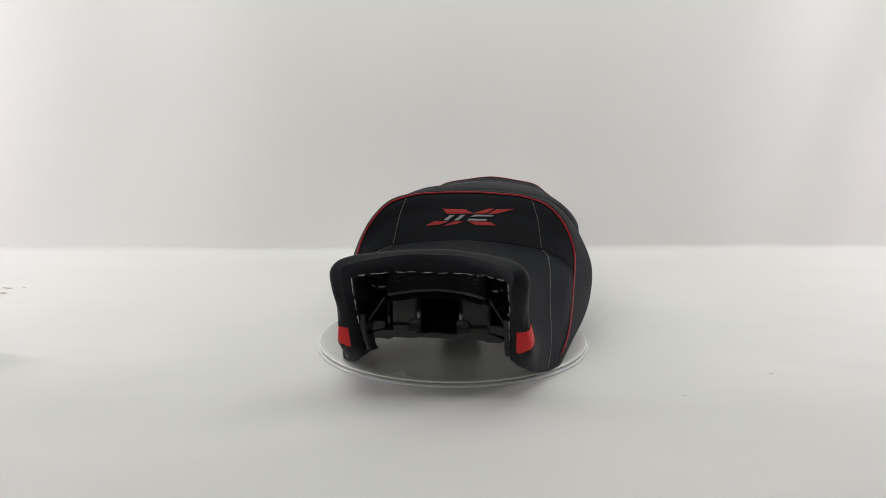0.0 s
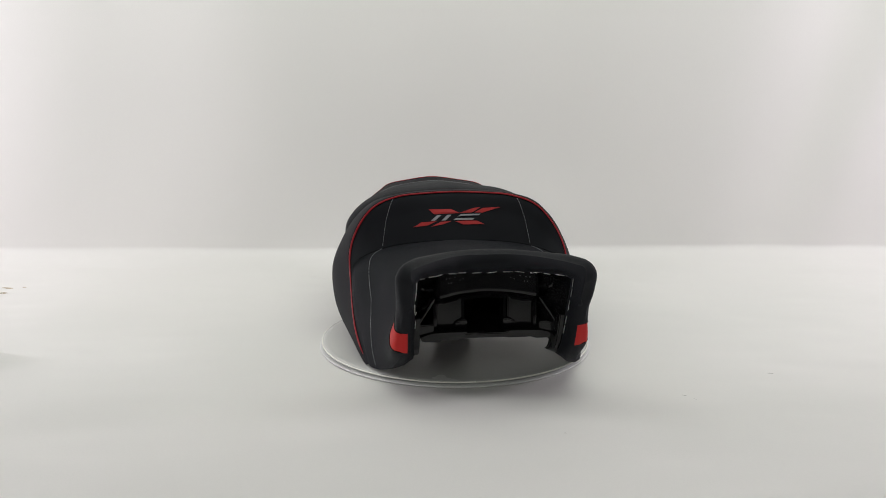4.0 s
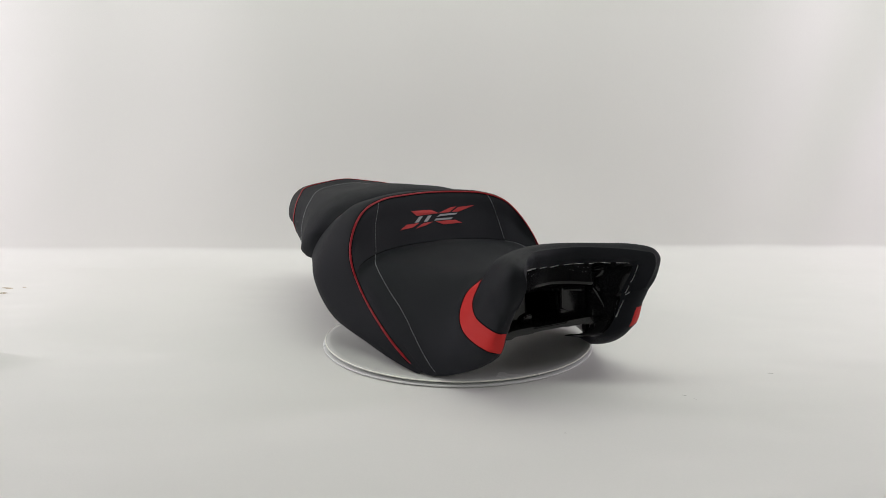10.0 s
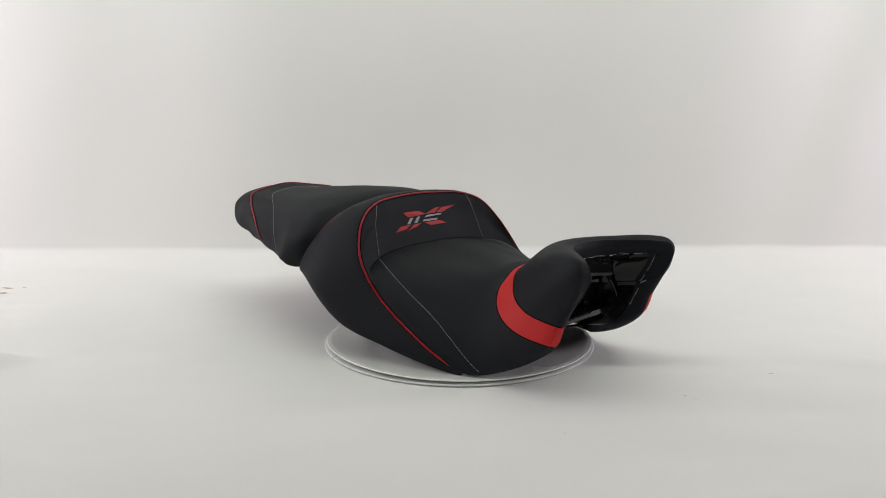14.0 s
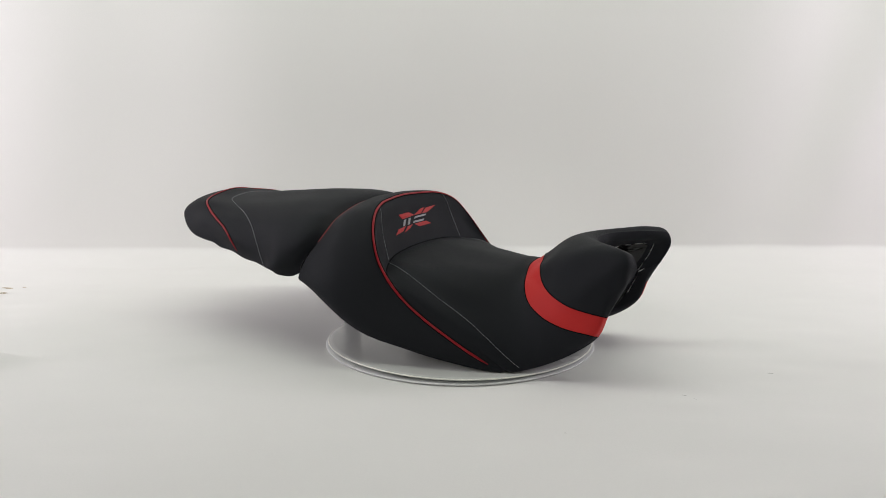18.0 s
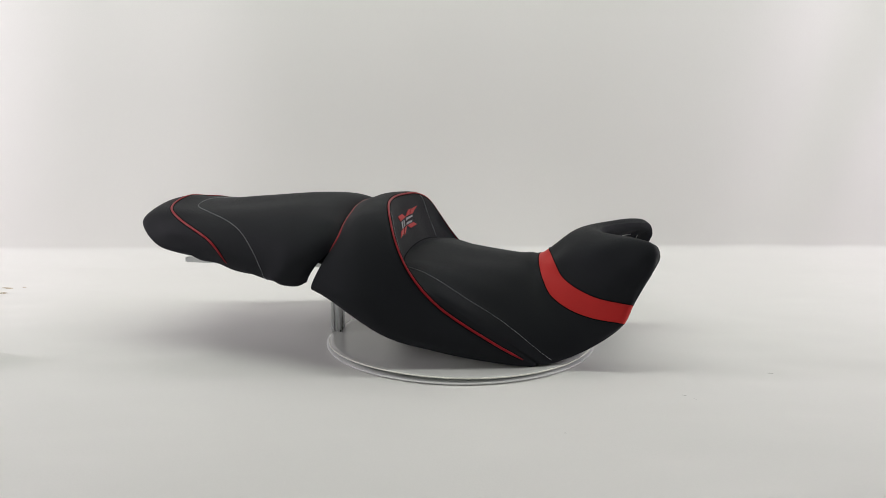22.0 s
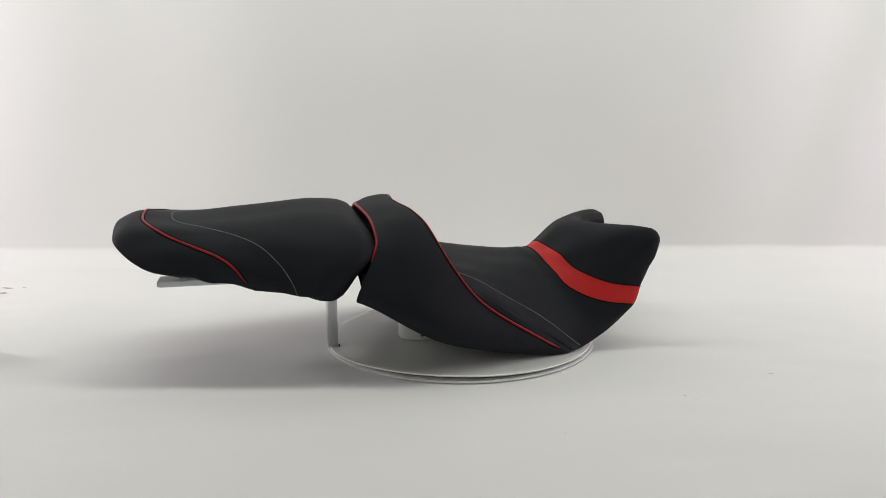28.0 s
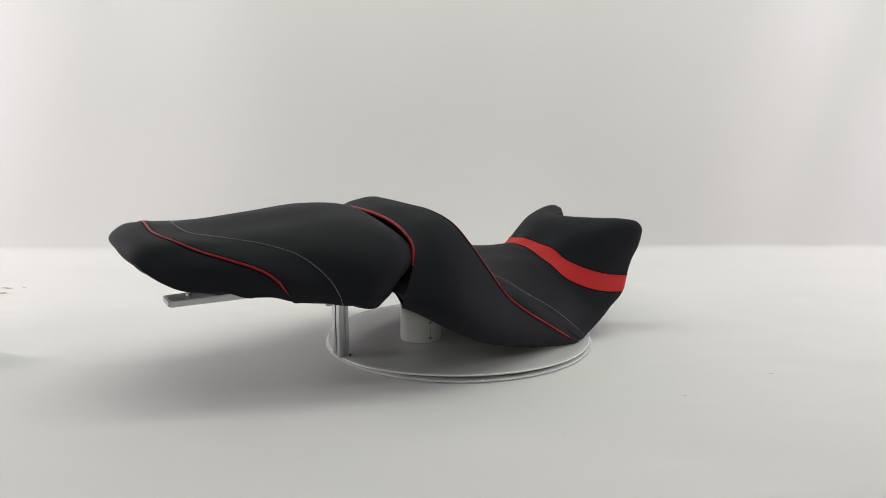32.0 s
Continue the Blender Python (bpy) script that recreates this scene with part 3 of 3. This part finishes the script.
def rider_seat():
    t = thing("rider_seat", "black vinyl motorcycle rider seat, red piping, red front stripe", "motorcycle seat")
    shell = part("shell_cover", mesh_of("shell_cover", *RIDER.sheet(0, 2, 20), VINYL), VINYL, t, "black vinyl rear and flank cover")
    back = part("backrest_panel", mesh_of("backrest_panel", *RIDER.sheet(2, 4, 16), VINYL), VINYL, t, "black vinyl lumbar panel")
    pad = part("seat_pad", mesh_of("seat_pad", *PAD.sheet(0, 5, 50), VINYL), VINYL, t, "smooth black vinyl sitting surface")
    stripe = part("stripe", mesh_of("stripe", *PAD.sheet(5, 6, 10), RED_VINYL), RED_VINYL, t, "broad red vinyl stripe")
    nose = part("nose_cover", mesh_of("nose_cover", *PAD.sheet(6, 9, 34), VINYL), VINYL, t, "black vinyl nose cover")
    # piping, the painted shade lines beside it, and seams
    full = [-7.7 + 15.4 * k / 60 for k in range(61)]
    part("piping", mesh_of("piping", *tube(RIDER.line([(2, v) for v in full], 0.004, -0.0002), 0.0016, 8, taper=6), RED_CORD), RED_CORD, shell, "raised red piping")
    crease_shade(RIDER, 2, full, shell)
    rear = [-4.5 + 9.0 * k / 90 for k in range(91)]
    cord = [RIDER.at(0.03, v) - RIDER.normal(0.03, v) * 0.0024 + Vector((-0.0018, 0, 0)) for v in rear]
    for _ in range(14):
        cord = [cord[0]] + [a.lerp(b, 0.5).lerp(c, 0.5) for a, c, b in zip(cord, cord[1:], cord[2:])] + [cord[-1]]
    part("rear_piping", mesh_of("rear_piping", *tube(cord, 0.0022, 10, taper=4), RED_CORD), RED_CORD, shell, "raised red piping")
    whole = [-8 + 16 * k / 60 for k in range(61)]
    part("dark_line", mesh_of("dark_line", *tube(RIDER.line([(4, -4.6 + 9.2 * k / 60) for k in range(61)], 0.005, 0.0002), 0.0008, 6, taper=5), BLACK_CORD), BLACK_CORD, back)
    for s in (5, 6):
        part("dark_line", mesh_of("dark_line", *tube(PAD.line([(s, v) for v in whole], 0.005), 0.0007, 5), BLACK_CORD), BLACK_CORD, stripe)
    for side in (1, -1):
        part("stitching", mesh_of("stitching", *stitches(RIDER, [(2.1, 2.22 * side), (2.9, 2.6 * side), (3.5, 2.8 * side), (3.97, 2.98 * side)]), THREAD), THREAD, back, "pale decorative thread")
        run = ((0.02, 3.0), (0.5, 3.14), (0.9, 3.26), (1.25, 3.46), (1.55, 3.76), (1.85, 4.02), (2.1, 4.3), (2.4, 4.72), (2.6, 5.35), (2.72, 6.0), (2.8, 6.7), (2.85, 7.3), (2.88, 7.9))
        if side < 0:
            run = ((0.02, 3.03), (0.5, 3.31), (0.9, 3.58), (1.25, 3.87), (1.6, 4.16), (1.95, 4.41), (2.25, 4.8), (2.45, 5.3), (2.6, 6.05), (2.74, 6.9), (2.83, 7.4), (2.88, 7.9))
        part("stitching", mesh_of("stitching", *stitches(PAD, [(a, b * side) for a, b in run]), THREAD), THREAD, pad, "pale decorative thread")
    part("fold_in", mesh_of("fold_in", *fold_in(0, 44, 0), VINYL), VINYL, nose, "vinyl edge folded into the front opening")
    for side in (1, -1):
        part("fold_in", mesh_of("fold_in", *fold_in(44, 48, side, deep=False), RED_VINYL), RED_VINYL, stripe, "red vinyl edge folded into the front opening")
        part("fold_lining", mesh_of("fold_lining", *fold_in(44, 48, side, front=False), VINYL), VINYL, stripe, "black vinyl lining of the fold")
        part("fold_in", mesh_of("fold_in", *fold_in(48, 56, side), VINYL), VINYL, pad)
    part("rear_face", mesh_of("rear_face", *end_cap(RIDER, 0, [(0, 1), (0.004, 0.97), (0.010, 0.9), (0.014, 0.6), (0.015, 0.05)], (0, MID, 0.118)), VINYL), VINYL, shell)
    for outline in ([(770.7, 371.7), (811, 372.3), (827, 379.3), (812, 380.2), (780, 380.6)], [(826, 379.4), (853, 370.2), (864, 369.4), (849, 378.6)],
                    [(853, 378.6), (868, 370.6), (901, 368.8), (868, 378.8)], [(742, 402.2), (757, 394), (784, 393), (768, 399.6)],
                    [(774, 402), (791, 394.2), (811, 393.2), (797, 398.2)], [(818, 393.2), (857, 392.8), (870, 398.8), (832, 399.4)]):
        part("emblem_stroke", mesh_of("emblem_stroke", *emblem_piece(outline), RED_THREAD, False), RED_THREAD, back, "red embroidered stroke")
    for outline in ([(774, 391.8), (781.5, 391.8), (793, 382.4), (785.5, 382.4)], [(793, 391.8), (800.5, 391.8), (812, 382.2), (804.5, 382.2)],
                    [(822, 385.4), (829, 381.4), (864, 380.8), (861, 383.4), (832, 384.4)], [(815, 391.6), (819, 388.4), (853, 388.4), (849, 391.4)]):
        part("emblem_bar", mesh_of("emblem_bar", *emblem_piece(outline), GREY_THREAD, False), GREY_THREAD, back, "grey embroidered bar")
    seat_base(t)
    staples(t)
    return t


rider_seat()

# ---------------- the passenger's seat ----------------
PILLION = Skin(
    [(-.1294, 0, .1719), (-.1294, .0399, .1706), (-.1287, .0802, .167), (-.1261, .1091, .1608), (-.1241, .1305, .1489), (-.1311, .1425, .1346), (-.1463, .1448, .1188), (-.1570, .1434, .1036), (-.1627, .1368, .0942)],
    [(-.1414, 0, .1846), (-.1426, .0446, .1825), (-.1437, .0897, .1762), (-.1421, .1205, .1675), (-.1424, .1426, .1515), (-.1491, .1538, .1342), (-.1605, .155, .1161), (-.1697, .1512, .102), (-.1737, .1423, .0896)],
    [(-.1859, 0, .1906), (-.1847, .0445, .1874), (-.1824, .0895, .1811), (-.1788, .1211, .1684), (-.1771, .1428, .1516), (-.1779, .1552, .1327), (-.1816, .1582, .1148), (-.1862, .1563, .1003), (-.1898, .1507, .0923)],
    [(-.27, 0, .1854), (-.2648, .047, .1801), (-.2505, .0858, .176), (-.23, .1156, .1654), (-.2145, .1353, .1511), (-.2042, .1474, .1317), (-.2002, .1531, .1122), (-.1996, .1542, .0996), (-.1999, .1469, .0947)],
    [(-.3583, 0, .1785), (-.3505, .0488, .1746), (-.3161, .0823, .1706), (-.2797, .1058, .1631), (-.2531, .1246, .1521), (-.2300, .1410, .1295), (-.2194, .1459, .111), (-.2142, .1441, .0977), (-.2087, .1378, .0968)],
    [(-.3897, 0, .1826), (-.3878, .0452, .1774), (-.3718, .0812, .1715), (-.3528, .0965, .1626), (-.3265, .1126, .1534), (-.2992, .1263, .1427), (-.2827, .1338, .1305), (-.2707, .134, .1135), (-.2615, .1319, .1043)],
    [(-.4103, 0, .1783), (-.4068, .0497, .1751), (-.4035, .0792, .1671), (-.3867, .0945, .1548), (-.3672, .107, .1445), (-.3424, .115, .135), (-.3166, .1224, .1251), (-.2978, .126, .1159), (-.2857, .128, .1118)],
    [(-.4253, 0, .167), (-.4228, .0446, .1606), (-.4151, .0835, .1548), (-.3994, .0985, .1407), (-.3779, .108, .1277), (-.3524, .1145, .1232), (-.3307, .118, .12), (-.3139, .1207, .1138), (-.3018, .1246, .1132)],
    [(-.404, 0, .1354), (-.3982, .039, .1326), (-.3832, .0694, .1299), (-.3723, .0867, .1253), (-.3565, .0985, .1228), (-.3387, .1074, .1168), (-.3221, .1111, .1173), (-.3085, .1158, .1112), (-.2988, .1187, .1122)],
)


def pillion_seat():
    t = thing("pillion_seat", "black vinyl motorcycle passenger seat with red piping round its tail", "motorcycle seat")
    top = part("top_cover", mesh_of("top_cover", *PILLION.sheet(0, 5, 50), VINYL), VINYL, t, "smooth black vinyl cover")
    tail = part("tail_cover", mesh_of("tail_cover", *PILLION.sheet(5, 8, 30), VINYL), VINYL, t, "black vinyl tail cover")
    full = [-7.0 + 14.0 * k / 60 for k in range(61)]
    part("piping", mesh_of("piping", *tube(PILLION.line([(5, v) for v in full], 0.004, 0.0000), 0.0015, 8, taper=6), RED_CORD), RED_CORD, tail, "raised red piping")
    crease_shade(PILLION, 5, full, tail, 0.0020)
    part("front_face", mesh_of("front_face", *end_cap(PILLION, 0, [(0, 1), (-0.003, 0.96), (-0.008, 0.9), (-0.012, 0.6), (-0.013, 0.05)], (0, MID, 0.125)), VINYL), VINYL, top)
    base = part("base", mesh_of("base", *pan(PILLION, 0.2, 7.9, 30, 0.02, 0.105), PLASTIC), PLASTIC, t, "black plastic underside")
    vs = [-8 + 16 * k / 64 for k in range(65)]
    ring = [PILLION.at(8, v) for v in vs]
    verts = ring + [Vector((q.x * 0.93 - 0.0, MID + (q.y - MID) * 0.9, q.z + 0.010)) for q in ring] + [Vector((-0.285, MID + (q.y - MID) * 0.8, 0.122)) for q in ring]
    part("tail_base", mesh_of("tail_base", verts, [(r * 65 + k, r * 65 + k + 1, r * 65 + k + 66, r * 65 + k + 65) for r in range(2) for k in range(64)], PLASTIC), PLASTIC, base)
    for x, y, z in ((-0.258, 0.122, 0.108), (-0.185, 0.120, 0.097)):
        for side in (1, -1):
            v, f = lathe([(0.0, -0.006), (0.005, -0.006), (0.0065, -0.004), (0.0065, 0.012), (0.0, 0.012)], 20, (x, MID + side * y, z))
            part("rubber_foot", mesh_of("rubber_foot", v, f, BLACK_CORD), BLACK_CORD, base, "black rubber foot")
    whole = [-7.6 + 15.2 * k / 60 for k in range(61)]
    part("stitching", mesh_of("stitching", *stitches(PILLION, [(4, v) for v in whole]), THREAD), THREAD, top, "pale decorative thread")
    return t


pillion_seat()


# ---------------- the stand under the seats ----------------
def slotted(sx, sy, lip=0.0018, depth=0.003, slot=0.004):
    """Half-open outline of an extrusion with a groove along each face."""
    hx, hy, g = sx / 2, sy / 2, slot / 2
    return [(-hx, -hy), (-g, -hy), (-g, -hy + depth), (g, -hy + depth), (g, -hy), (hx, -hy), (hx, -g), (hx - depth, -g), (hx - depth, g), (hx, g),
            (hx, hy), (g, hy), (g, hy - depth), (-g, hy - depth), (-g, hy), (-hx, hy), (-hx, g), (-hx + depth, g), (-hx + depth, -g), (-hx, -g)]


def bolt(name, at, parent, r=0.003, h=0.003, mat=None):
    v, f = lathe([(0.0, 0.0), (r, 0.0), (r, h * 0.7), (r * 0.8, h), (r * 0.35, h), (r * 0.35, h * 0.5), (0.0, h * 0.5)], 18, at)
    return part(name, mesh_of(name, v, f, mat or STEEL, False), mat or STEEL, parent)


def stand():
    p = thing("support_post", "slotted square aluminium extrusion post standing on the turntable", "post")
    px, py, foot, top = -0.1655, MID - 0.012, -0.0036, 0.092
    outline = slotted(0.0125, 0.0240)
    n = len(outline)
    verts = [(px + u, py + w, z) for z in (foot, top) for u, w in outline]
    faces = [tuple(reversed(range(n))), tuple(range(n, 2 * n))] + [(k, (k + 1) % n, n + (k + 1) % n, n + k) for k in range(n)]
    part("extrusion", mesh_of("extrusion", verts, faces, ALU, False), ALU, p)
    # black strip on the groove's bottom stands in for the shade there
    part("slot_shade", box(0.0012, 0.0038, 0.074, (px - 0.0034, py, 0.055), 0), INK, p, "black strip painting the shade inside the groove")
    for u in (-0.0048, -0.0026, 0.0026, 0.0048):
        part("ridge", box(0.0010, 0.0012, top - foot, (px + u, py - 0.0123, (top + foot) / 2), 0), ALU, p)
    bolt("foot_screw", (px + 0.0078, py - 0.0125, -0.0030), p, 0.0010, 0.0030, INK)
    bracket = part("head_bracket", box(0.0030, 0.022, 0.024, (px - 0.0085, py, 0.0830), 0.0006), STEEL, p, "bent steel bracket at the head of the post")
    part("flange", box(0.016, 0.022, 0.0025, (px - 0.0035, py, 0.0945), 0.0005), STEEL, bracket)
    v, f = lathe([(0.0, -0.0020), (0.0042, -0.0020), (0.0048, -0.0008), (0.0048, 0.0010), (0.0020, 0.0016), (0.0020, 0.0130), (0.0, 0.0130)], 18, (px - 0.0155, py - 0.002, 0.0660))
    part("clamp_bolt", mesh_of("clamp_bolt", v, f, STEEL, False), STEEL, bracket)
    part("washer", box(0.0050, 0.0075, 0.0022, (px - 0.0125, py - 0.003, 0.0760), 0.0004), INK, bracket, "dark washer")

    b = thing("support_bar", "flat aluminium bar carrying the passenger seat", "bar")
    part("flat_bar", box(0.205, 0.034, 0.0072, (-0.2735, MID - 0.029, 0.0972), 0.0008), ALU, b)
    part("end_cap", box(0.0015, 0.0325, 0.0060, (-0.3767, MID - 0.029, 0.0972), 0.0004), STEEL, b)
    for x in (-0.352, -0.30, -0.20):
        bolt("bolt", (x, MID - 0.026, 0.1010), b, 0.0034, 0.010)


    c = thing("support_pipe", "short white plastic pipe with black ink marks", "pipe")
    v, f = lathe([(0.0235, 0.001), (0.0272, 0.0), (0.0276, 0.001), (0.0273, 0.075), (0.0235, 0.075), (0.0235, 0.001)], 56, (-0.047, MID - 0.007, 0))
    tube_part = part("tube", mesh_of("tube", v, f, PIPE), PIPE, c)
    for a0, a1, z0, z1 in ((-92, -90.5, 0.004, 0.05), (-97, -84, 0.0060, 0.0072), (-98, -84, 0.027, 0.028)):
        k = 8
        ring = [radians(a0 + (a1 - a0) * i / k) for i in range(k + 1)]
        vv = [(-0.047 + 0.0278 * math.cos(q), MID - 0.007 + 0.0278 * math.sin(q), z) for z in (z0, z1) for q in ring]
        part("ink_mark", mesh_of("ink_mark", vv, [(i, i + 1, i + k + 2, i + k + 1) for i in range(k)], INK), INK, tube_part)


stand()


# ---------------- the turning ----------------
def motions():
    """The table turns evenly, and all that stands on it with it."""
    rows = [(t, pose(0, 0, 0, 0, 0, -98.6 + 4.0355 * t)) for t in range(0, 33, 2)]
    for ob in TURNING:
        walk(ob, rows)


motions()
